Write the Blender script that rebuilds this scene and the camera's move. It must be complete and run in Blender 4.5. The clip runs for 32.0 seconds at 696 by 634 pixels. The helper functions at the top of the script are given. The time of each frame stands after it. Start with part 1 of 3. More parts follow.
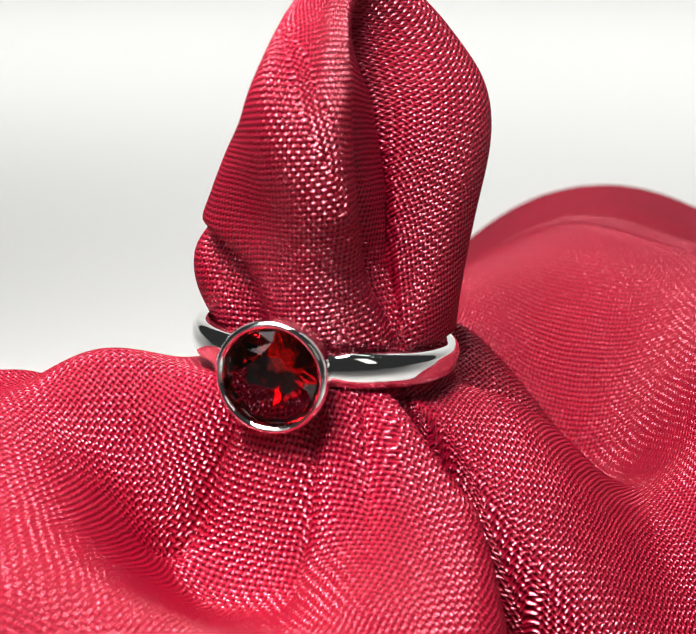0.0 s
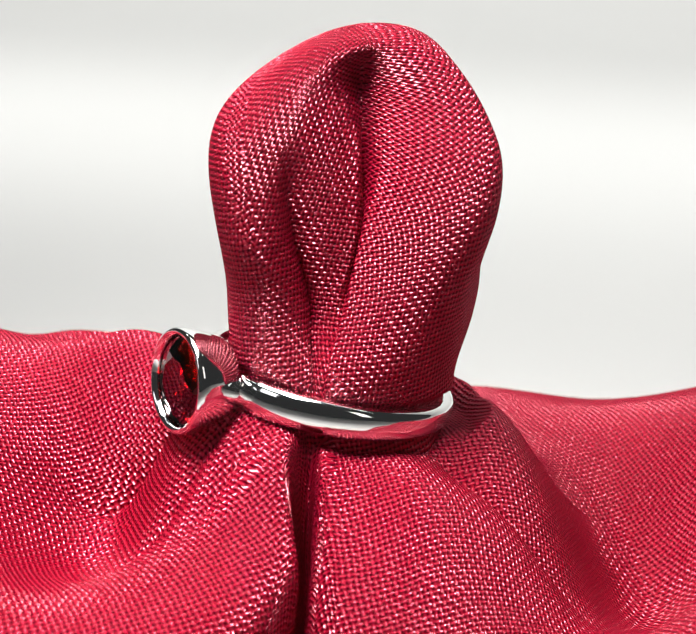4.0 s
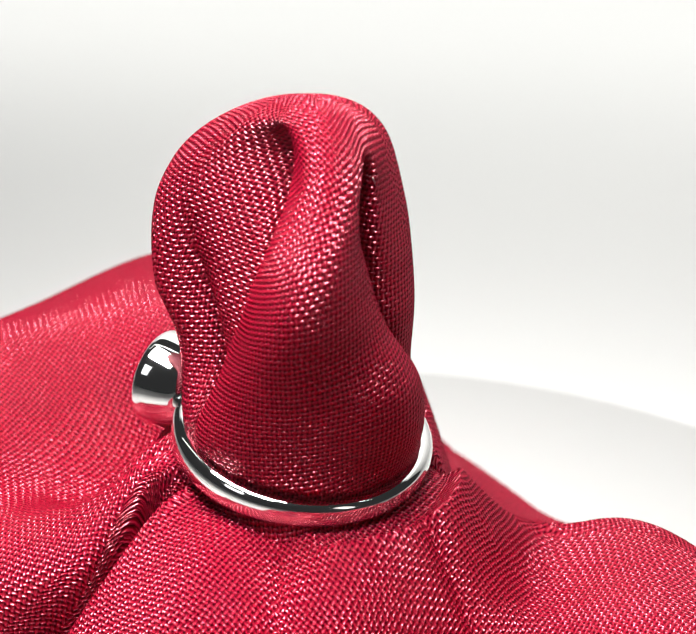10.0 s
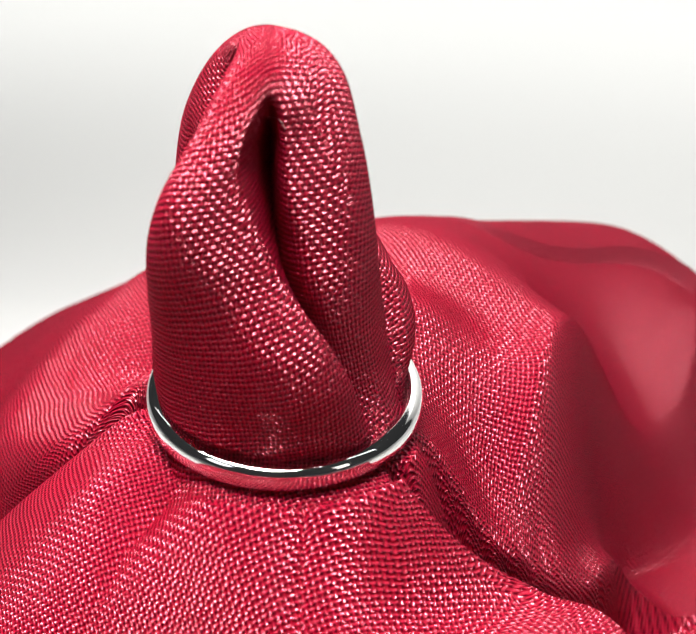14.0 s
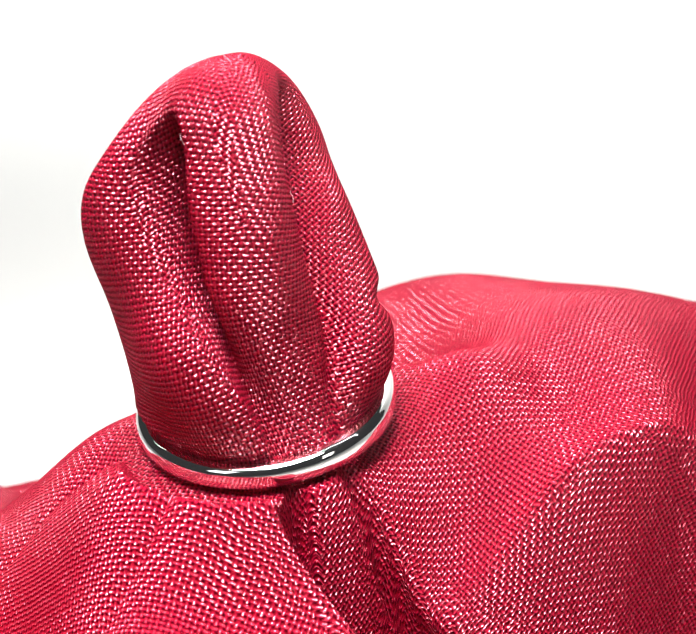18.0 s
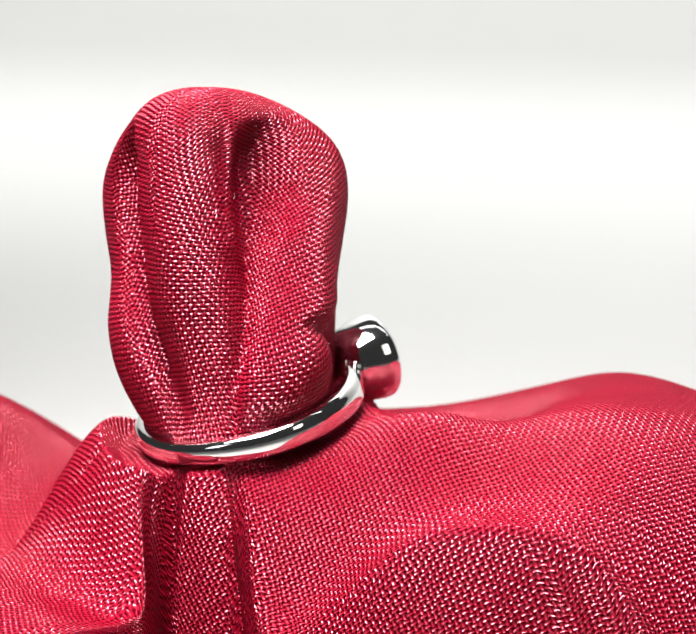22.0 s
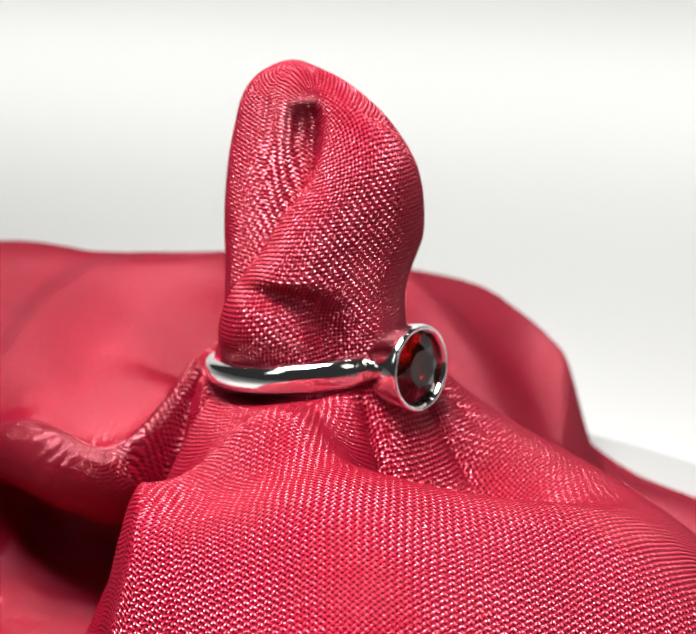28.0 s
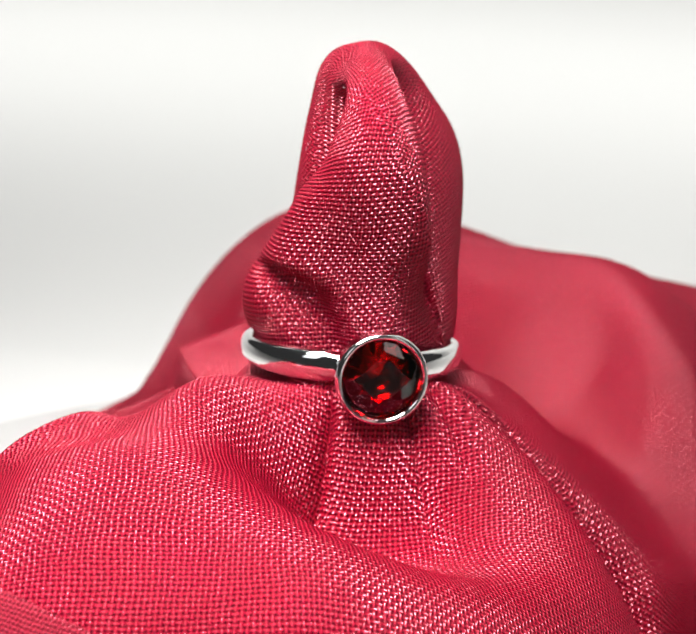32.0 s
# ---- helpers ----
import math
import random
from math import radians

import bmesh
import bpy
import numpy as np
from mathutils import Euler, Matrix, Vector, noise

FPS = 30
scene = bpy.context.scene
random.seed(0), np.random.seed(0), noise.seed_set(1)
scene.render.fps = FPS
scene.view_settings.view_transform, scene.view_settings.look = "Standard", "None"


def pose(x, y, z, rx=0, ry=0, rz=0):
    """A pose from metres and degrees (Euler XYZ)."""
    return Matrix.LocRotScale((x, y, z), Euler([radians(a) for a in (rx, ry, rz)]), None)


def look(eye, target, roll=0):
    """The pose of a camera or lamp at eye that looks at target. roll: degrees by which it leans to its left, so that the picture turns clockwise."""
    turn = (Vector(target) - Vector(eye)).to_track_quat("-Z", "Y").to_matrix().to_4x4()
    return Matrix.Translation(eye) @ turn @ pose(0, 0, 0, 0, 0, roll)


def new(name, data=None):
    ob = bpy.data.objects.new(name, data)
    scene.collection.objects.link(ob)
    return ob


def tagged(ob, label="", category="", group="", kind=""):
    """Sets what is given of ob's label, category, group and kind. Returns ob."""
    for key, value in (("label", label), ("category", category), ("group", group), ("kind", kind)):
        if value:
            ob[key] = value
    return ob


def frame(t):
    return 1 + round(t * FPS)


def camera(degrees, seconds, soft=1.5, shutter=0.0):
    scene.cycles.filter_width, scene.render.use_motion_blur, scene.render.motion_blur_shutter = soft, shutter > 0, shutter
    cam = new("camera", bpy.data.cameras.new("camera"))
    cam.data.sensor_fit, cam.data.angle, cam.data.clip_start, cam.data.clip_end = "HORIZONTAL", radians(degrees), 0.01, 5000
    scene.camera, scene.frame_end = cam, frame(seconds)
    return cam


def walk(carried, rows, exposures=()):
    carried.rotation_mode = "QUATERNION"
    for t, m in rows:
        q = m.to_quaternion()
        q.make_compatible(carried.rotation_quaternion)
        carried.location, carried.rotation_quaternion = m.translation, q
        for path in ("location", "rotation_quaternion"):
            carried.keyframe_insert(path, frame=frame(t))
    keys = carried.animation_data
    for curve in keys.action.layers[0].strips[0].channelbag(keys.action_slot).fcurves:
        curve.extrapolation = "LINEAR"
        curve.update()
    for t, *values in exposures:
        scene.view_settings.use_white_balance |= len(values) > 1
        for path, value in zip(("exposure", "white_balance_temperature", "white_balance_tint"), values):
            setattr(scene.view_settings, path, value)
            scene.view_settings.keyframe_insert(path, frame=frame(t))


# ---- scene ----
CM = 0.01
# seconds, stops: the camera opens up while the far side passes
EXPOSURES = ((0, 0.0), (13.5, 0.0), (16.0, 0.45), (21.3, 0.45), (22.3, 0.0), (32, 0.0))
cam = camera(27.169, 32.0)
cam.data.dof.use_dof = True
cam.data.dof.focus_distance = 0.098
cam.data.dof.aperture_fstop = 72.0
# seconds, eye, aim (centimetres), roll
PATH = (
    (0, (3.395, -8.359, 6.512), (0.680, 0.629, 3.071), -2.03),
    (0.5, (3.334, -8.440, 6.510), (0.660, 0.571, 3.098), -1.50),
    (1, (3.316, -8.527, 6.557), (0.634, 0.484, 3.152), -0.90),
    (1.5, (3.303, -8.696, 6.527), (0.578, 0.351, 3.253), -0.49),
    (2, (3.414, -8.845, 6.455), (0.688, 0.257, 3.337), -0.18),
    (2.5, (3.468, -8.939, 6.377), (0.739, 0.198, 3.364), 0.17),
    (3, (3.559, -8.982, 6.315), (0.802, 0.161, 3.349), 0.44),
    (3.5, (3.536, -9.134, 6.346), (0.817, 0.030, 3.408), 0.81),
    (4, (3.617, -9.226, 6.304), (0.847, -0.051, 3.451), 1.04),
    (4.5, (3.571, -9.309, 6.470), (0.876, -0.154, 3.485), 1.37),
    (6.5, (3.514, -9.077, 7.899), (0.881, -0.428, 3.625), 0.25),
    (7, (3.412, -9.041, 8.012), (0.868, -0.366, 3.736), 0.29),
    (7.5, (3.463, -9.088, 7.912), (0.843, -0.356, 3.801), 0.07),
    (8, (3.439, -9.115, 7.864), (0.793, -0.322, 3.905), -0.04),
    (8.5, (3.417, -9.108, 7.795), (0.820, -0.311, 3.812), -0.07),
    (9, (3.443, -9.101, 7.867), (0.682, -0.372, 3.845), -0.27),
    (9.5, (3.302, -9.095, 7.820), (0.536, -0.374, 3.784), -0.42),
    (10, (3.123, -9.114, 7.729), (0.511, -0.315, 3.760), -0.59),
    (10.5, (3.100, -9.063, 7.757), (0.489, -0.268, 3.779), -0.41),
    (11, (3.049, -9.016, 7.786), (0.448, -0.233, 3.774), -0.25),
    (11.5, (3.071, -9.011, 7.722), (0.328, -0.239, 3.780), -0.32),
    (12, (2.981, -8.992, 7.683), (0.277, -0.213, 3.731), -0.28),
    (12.5, (2.833, -8.984, 7.549), (0.281, -0.108, 3.712), 0.21),
    (13, (2.729, -8.949, 7.443), (0.272, -0.044, 3.613), 0.57),
    (13.5, (2.959, -8.794, 7.300), (0.190, 0.028, 3.491), 0.47),
    (14, (2.793, -8.741, 7.199), (0.033, 0.031, 3.271), 0.75),
    (14.5, (2.697, -8.805, 7.489), (0.154, -0.112, 3.251), 0.81),
    (16.5, (2.592, -9.241, 7.007), (0.110, -0.180, 3.579), -0.13),
    (17, (2.691, -9.140, 7.104), (0.065, -0.150, 3.601), -0.07),
    (17.5, (2.821, -9.056, 7.247), (0.035, -0.155, 3.639), 0.10),
    (18, (2.614, -9.027, 7.271), (-0.060, -0.129, 3.572), 0.31),
    (18.5, (2.742, -9.300, 7.113), (-0.009, -0.310, 3.705), -0.01),
    (19, (2.608, -9.477, 7.127), (-0.006, -0.444, 3.726), 0.10),
    (19.5, (2.441, -9.587, 7.175), (-0.044, -0.504, 3.809), 0.19),
    (20, (2.857, -9.637, 6.778), (-0.017, -0.529, 3.816), -0.48),
    (20.5, (2.832, -9.636, 6.919), (0.021, -0.546, 3.842), -0.49),
    (21, (2.952, -9.655, 6.846), (0.102, -0.545, 3.866), -0.65),
    (21.5, (3.075, -9.746, 6.928), (0.280, -0.625, 3.930), -0.84),
    (22, (3.133, -9.790, 6.887), (0.339, -0.634, 3.995), -0.75),
    (22.5, (3.036, -9.873, 6.914), (0.319, -0.708, 3.981), -0.40),
    (23, (3.128, -9.921, 6.933), (0.392, -0.757, 4.011), -0.20),
    (23.5, (3.116, -9.998, 6.978), (0.370, -0.846, 4.031), -0.00),
    (24, (3.048, -10.005, 7.027), (0.311, -0.874, 4.004), 0.16),
    (24.5, (3.012, -10.003, 7.079), (0.284, -0.889, 4.001), 0.47),
    (25, (2.951, -10.038, 7.156), (0.289, -0.916, 4.041), 0.63),
    (25.5, (2.795, -10.090, 7.179), (0.301, -0.930, 4.037), 0.55),
    (27.5, (3.760, -10.073, 7.600), (0.807, -1.182, 4.103), -0.11),
    (28, (3.563, -10.161, 7.503), (0.790, -1.179, 4.093), -0.02),
    (28.5, (3.573, -10.166, 7.443), (0.861, -1.158, 4.052), 0.23),
    (29, (3.503, -10.152, 7.456), (0.771, -1.160, 4.039), 0.48),
    (29.5, (3.422, -10.145, 7.369), (0.754, -1.147, 3.917), 0.72),
    (30, (3.513, -10.176, 7.382), (0.823, -1.180, 3.942), 0.76),
    (30.5, (3.539, -10.189, 7.341), (0.921, -1.177, 3.888), 1.09),
    (31, (3.545, -10.273, 7.139), (0.829, -1.199, 3.930), 0.87),
    (31.5, (3.503, -10.185, 7.225), (0.751, -1.161, 3.908), 0.09),
    (32, (3.478, -10.039, 7.412), (0.811, -1.062, 3.905), 0.39),
)
walk(cam, [(t, look([v * CM for v in e], [v * CM for v in a], roll)) for t, e, a, roll in PATH], EXPOSURES)

# ---- light ----
world = bpy.data.worlds.new("room_light")
scene.world = world
world.use_nodes = True
world.node_tree.nodes["Background"].inputs[0].default_value = (0.95, 0.98, 1.0, 1)
world.node_tree.nodes["Background"].inputs[1].default_value = 0.03


def softbox(name, at, target, w, h, watts, colour=(1, 1, 1), spread=180):
    lamp = bpy.data.lights.new(name, "AREA")
    lamp.shape, lamp.size, lamp.size_y, lamp.energy, lamp.color = "RECTANGLE", w, h, watts, colour
    ob = new(name, lamp)
    lamp.spread = radians(spread)
    ob.matrix_world = look(at, target)
    return ob


softbox("ceiling_softbox", (-0.015, -0.033, 0.166), (-0.004, -0.014, 0.03), 0.09, 0.07, 0.36, (1, 0.985, 0.96), 100)
softbox("window_softbox", (-0.22, -0.38, 0.36), (0, 0, 0.03), 0.14, 0.20, 0.19, (0.95, 0.98, 1))
softbox("side_softbox", (0.40, -0.22, 0.30), (0, 0, 0.03), 0.08, 0.22, 0.12, (1, 0.97, 0.92))
# unseen lamp added only to brighten the white sweep at the back
softbox("backdrop_fill", (-0.2, 0.30, 1.2), (-0.1, 1.3, 0.92), 2.0, 0.6, 36.0, (1, 1, 0.98))
# another unseen fill, added to lift the dim strip of floor behind the turntable
softbox("table_fill", (0, 0.33, 0.30), (0, 0.33, 0), 1.2, 0.26, 1.1, (1, 1, 0.98), 100)


# ---- materials ----
def material(name, rough=0.5, colour=(0.8, 0.8, 0.8), metal=0.0):
    m = bpy.data.materials.new(name)
    m.use_nodes = True
    b = m.node_tree.nodes["Principled BSDF"]
    b.inputs["Base Color"].default_value = (*colour, 1)
    b.inputs["Roughness"].default_value = rough
    b.inputs["Metallic"].default_value = metal
    return m, m.node_tree, b


def satin(name, thread, gap, pitch=0.0315, shine=1.0, sheen=(0.21, 0.06, 0.074)):
    """Plain weave of shiny threads: warp and weft that cross over and under."""
    m, t, b = material(name)
    N, L = t.nodes.new, t.links.new

    def math_node(op, a, c=None, d=None):
        n = N("ShaderNodeMath")
        n.operation = op
        for k, v in enumerate((a, c, d)):
            if v is None:
                continue
            if isinstance(v, (int, float)):
                n.inputs[k].default_value = v
            else:
                L(v, n.inputs[k])
        return n.outputs[0]

    uv = N("ShaderNodeUVMap")
    uv.uv_map = "weave"
    wob = N("ShaderNodeTexNoise")
    wob.inputs["Scale"].default_value = 1.1
    wob.inputs["Detail"].default_value = 3
    L(uv.outputs[0], wob.inputs["Vector"])
    add = N("ShaderNodeVectorMath")
    add.operation = "MULTIPLY_ADD"
    L(wob.outputs["Color"], add.inputs[0])
    add.inputs[1].default_value = (0.10, 0.10, 0)
    L(uv.outputs[0], add.inputs[2])
    mp = N("ShaderNodeMapping")
    mp.inputs["Rotation"].default_value = (0, 0, radians(9))
    mp.inputs["Scale"].default_value = (1 / pitch, 0.86 / pitch, 1)
    L(add.outputs[0], mp.inputs["Vector"])
    sep = N("ShaderNodeSeparateXYZ")
    L(mp.outputs[0], sep.inputs[0])
    u, v = sep.outputs[0], sep.outputs[1]

    def threads(across, along, sign, swing, base):
        """Height of the threads that run along one way."""
        cell = math_node("FLOOR", across)
        mid = math_node("SUBTRACT", math_node("SUBTRACT", across, cell), 0.5)
        body = math_node("MAXIMUM", math_node("COSINE", math_node("MULTIPLY", mid, 3.35)), 0.0)
        over = math_node("COSINE", math_node("MULTIPLY", math_node("SUBTRACT", along, 0.5), math.pi))
        flip = math_node("COSINE", math_node("MULTIPLY", cell, math.pi))
        lift = math_node("MULTIPLY_ADD", math_node("MULTIPLY", over, flip), swing * sign, base)
        return math_node("MULTIPLY", body, lift)

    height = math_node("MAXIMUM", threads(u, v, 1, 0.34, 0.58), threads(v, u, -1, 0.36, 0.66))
    # shade between threads, put into the colour: darker where the weave lies low
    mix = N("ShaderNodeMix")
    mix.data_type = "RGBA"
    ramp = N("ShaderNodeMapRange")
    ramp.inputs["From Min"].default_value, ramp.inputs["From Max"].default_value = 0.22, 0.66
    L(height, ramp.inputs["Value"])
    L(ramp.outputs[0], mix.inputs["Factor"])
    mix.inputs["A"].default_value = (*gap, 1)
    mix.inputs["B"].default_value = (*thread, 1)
    blot = N("ShaderNodeTexNoise")
    blot.inputs["Scale"].default_value = 0.9
    blot.inputs["Detail"].default_value = 5
    L(uv.outputs[0], blot.inputs["Vector"])
    tone = N("ShaderNodeMapRange")
    tone.inputs["From Min"].default_value, tone.inputs["From Max"].default_value = 0.3, 0.7
    tone.inputs["To Min"].default_value, tone.inputs["To Max"].default_value = 0.88, 1.1
    L(blot.outputs["Fac"], tone.inputs["Value"])
    mul = N("ShaderNodeMix")
    mul.data_type, mul.blend_type = "RGBA", "MULTIPLY"
    mul.inputs["Factor"].default_value = 1
    L(mix.outputs["Result"], mul.inputs["A"])
    L(tone.outputs[0], mul.inputs["B"])
    bump = N("ShaderNodeBump")
    bump.inputs["Strength"].default_value = 1.0
    bump.inputs["Distance"].default_value = 0.00019
    L(height, bump.inputs["Height"])
    dye, gloss, both = N("ShaderNodeBsdfDiffuse"), N("ShaderNodeBsdfGlossy"), N("ShaderNodeAddShader")
    L(mul.outputs["Result"], dye.inputs["Color"])
    gloss.inputs["Roughness"].default_value = 0.25
    # the gloss colour carries the same gap shade
    glint = N("ShaderNodeMix")
    glint.data_type = "RGBA"
    glint.inputs["A"].default_value = (0.03, 0.004, 0.006, 1)
    glint.inputs["B"].default_value = (*[c * shine for c in sheen], 1)
    L(ramp.outputs[0], glint.inputs["Factor"])
    L(glint.outputs["Result"], gloss.inputs["Color"])
    for n in (dye, gloss):
        L(bump.outputs[0], n.inputs["Normal"])
    L(dye.outputs[0], both.inputs[0])
    L(gloss.outputs[0], both.inputs[1])
    t.nodes.remove(b)
    L(both.outputs[0], t.nodes["Material Output"].inputs["Surface"])
    return m


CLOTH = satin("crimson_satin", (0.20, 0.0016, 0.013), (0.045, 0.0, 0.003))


def polished():
    m, t, b = material("polished_silver", 0.05, (0.86, 0.85, 0.84), 1.0)
    n = t.nodes.new("ShaderNodeTexNoise")
    n.inputs["Scale"].default_value = 900
    n.inputs["Detail"].default_value = 4
    r = t.nodes.new("ShaderNodeMapRange")
    r.inputs["To Min"].default_value, r.inputs["To Max"].default_value = 0.03, 0.10
    t.links.new(n.outputs["Fac"], r.inputs["Value"])
    t.links.new(r.outputs[0], b.inputs["Roughness"])
    return m


SILVER = polished()
GEM, _, gb = material("garnet", 0.0, (0.30, 0.002, 0.004))
gb.inputs["Transmission Weight"].default_value = 1.0
gb.inputs["IOR"].default_value = 1.65
gb.inputs["Specular IOR Level"].default_value = 0.25


def white_board(name, v, scale):
    m, t, b = material(name, 0.55, (v, v, v))
    n = t.nodes.new("ShaderNodeTexNoise")
    n.inputs["Scale"].default_value = scale
    n.inputs["Detail"].default_value = 6
    c = t.nodes.new("ShaderNodeTexCoord")
    t.links.new(c.outputs["Object"], n.inputs["Vector"])
    mix = t.nodes.new("ShaderNodeMix")
    mix.data_type = "RGBA"
    mix.inputs["A"].default_value = (v * 0.96, v * 0.96, v * 0.95, 1)
    mix.inputs["B"].default_value = (v, v, v * 0.985, 1)
    t.links.new(n.outputs["Fac"], mix.inputs["Factor"])
    t.links.new(mix.outputs["Result"], b.inputs["Base Color"])
    return m


BOARD = white_board("white_card", 0.62, 9)
DISC = white_board("white_acrylic", 0.40, 30)
FIBRE, _, _ = material("lint_fibre", 0.6, (0.75, 0.55, 0.58))


# ---- building ----
def part(name, bm, mat, parent, label="", smooth=True):
    me = bpy.data.meshes.new(name)
    bm.to_mesh(me)
    bm.free()
    me.materials.append(mat)
    if smooth:
        me.shade_smooth()
    ob = new(name, me)
    ob.parent = parent
    return tagged(ob, label)


def grid_part(name, xyz, uv, mat, parent, label="", wrap=True, right=None):
    """A sheet from an array of rows of points (centimetres), closed round the second axis. right: the weave at each cell's far side."""
    nr, nc = xyz.shape[:2]
    a = np.arange(nr * nc).reshape(nr, nc)
    b = np.roll(a, -1, 1) if wrap else a[:, 1:]
    a0 = a if wrap else a[:, :-1]
    quads = np.stack([a0[:-1], b[:-1], b[1:], a0[1:]], -1).reshape(-1, 4)
    if right is None:
        u = uv.reshape(-1, 2)[quads]
    else:
        u = np.stack([uv[:-1], right[:-1], right[1:], uv[1:]], 2).reshape(-1, 4, 2)
    me = bpy.data.meshes.new(name)
    me.from_pydata((xyz.reshape(-1, 3) * CM).tolist(), [], quads.tolist())
    me.uv_layers.new(name="weave").data.foreach_set("uv", u.astype(np.float32).ravel())
    me.materials.append(mat)
    me.shade_smooth()
    ob = new(name, me)
    ob.parent = parent
    return tagged(ob, label)


def thing(name, label, category, kind=""):
    ob = new(name)
    ob.empty_display_size = 0.01
    return tagged(ob, label, category, kind=kind)


PIVOT = Vector((-0.6, -0.1, 0.0))       # the turntable's axis in the cloth's own plan, cm
NECK = (0.0, 0.31)                       # centre of the gathered neck
RING_C, RING_N, RING_R = Vector((-0.011, 0.30, 3.0)), Vector((0.078, 0.184, 1)).normalized(), 0.915


def shifted(p):
    q = np.array(p, float)
    q[..., 0] -= PIVOT.x
    q[..., 1] -= PIVOT.y
    return q


# ---- table, turntable ----
bm = bmesh.new()
profile = [(-0.9, 0.0), (0.7, 0.0)] + [(0.7 + 0.6 * math.sin(a), 0.6 - 0.6 * math.cos(a)) for a in np.linspace(0.1, math.pi / 2, 16)] + [(1.3, 1.8)]
prev = None
for y, z in profile:
    row = [bm.verts.new((x, y, z - 0.0162)) for x in np.linspace(-1.5, 1.5, 13)]
    if prev:
        for i in range(12):
            bm.faces.new((prev[i], prev[i + 1], row[i + 1], row[i]))
    prev = row
sweep = part("backdrop", bm, BOARD, None)
tagged(sweep, "seamless white card sweep behind the turntable", "backdrop", kind="structure")

board = thing("display_board", "flat white board under the turntable", "board")
bm = bmesh.new()
bmesh.ops.create_cube(bm, size=1, matrix=Matrix.Translation((0, -0.105, -0.0141)) @ Matrix.Diagonal((0.6, 0.39, 0.004, 1)))
bmesh.ops.bevel(bm, geom=bm.edges[:], offset=0.0006, segments=2, affect="EDGES")
part("panel", bm, BOARD, board, smooth=False)

turntable = thing("turntable", "round white display turntable under the red cloth", "turntable")


def lathe(bm, prof, n=96, centre=(0, 0)):
    rings = []
    for r, z in prof:
        if r < 1e-6:
            rings.append([bm.verts.new((centre[0], centre[1], z))])
        else:
            rings.append([bm.verts.new((centre[0] + r * math.cos(2 * math.pi * k / n), centre[1] + r * math.sin(2 * math.pi * k / n), z)) for k in range(n)])
    for a, b in zip(rings, rings[1:]):
        for k in range(n):
            k2 = (k + 1) % n
            if len(a) == 1:
                bm.faces.new((a[0], b[k], b[k2]))
            elif len(b) == 1:
                bm.faces.new((a[k], b[0], a[k2]))
            else:
                bm.faces.new((a[k], b[k], b[k2], a[k2]))


bm = bmesh.new()
lathe(bm, [(0, 0), (0.066, 0), (0.0672, -0.0006), (0.0677, -0.002), (0.0677, -0.007), (0.067, -0.0078), (0.0, -0.0078)])
part("plate", bm, DISC, turntable)
bm = bmesh.new()
lathe(bm, [(0.0, -0.0079), (0.045, -0.0079), (0.045, -0.012), (0, -0.012)], 64)
part("foot", bm, DISC, turntable)

# ---- the cloth ----
cloth = thing("satin_cloth", "crimson satin-weave cloth gathered into an upright loop through the ring", "cloth")
# how far the loop stands from its axis: harmonics round it, by height
LOOP = [[0.806, 0.014, -0.008, -0.045, -0.031, 0.042, 0.05, -0.034, 0.002, 0.004, 0.011], [0.888, -0.031, 0.029, 0.018, 0.066, -0.124, -0.072, 0.109, -0.047, -0.046, 0.02], [0.945, 0.006, 0.067, 0.09, 0.041, -0.148, -0.044, 0.035, 0.048, 0.055, -0.032], [0.767, 0.17, -0.097, -0.15, 0.125, 0.103, 0.172, -0.059, 0.133, 0.097, 0.002], [0.606, 0.22, -0.13, -0.384, 0.302, 0.136, 0.304, -0.037, 0.093, -0.018, 0.01], [0.633, -0.041, 0.162, -0.358, 0.028, -0.023, 0.133, 0.057, -0.015, 0.024, -0.075]]
LOOP_Z0, LOOP_TOP = 2.9, 5.442
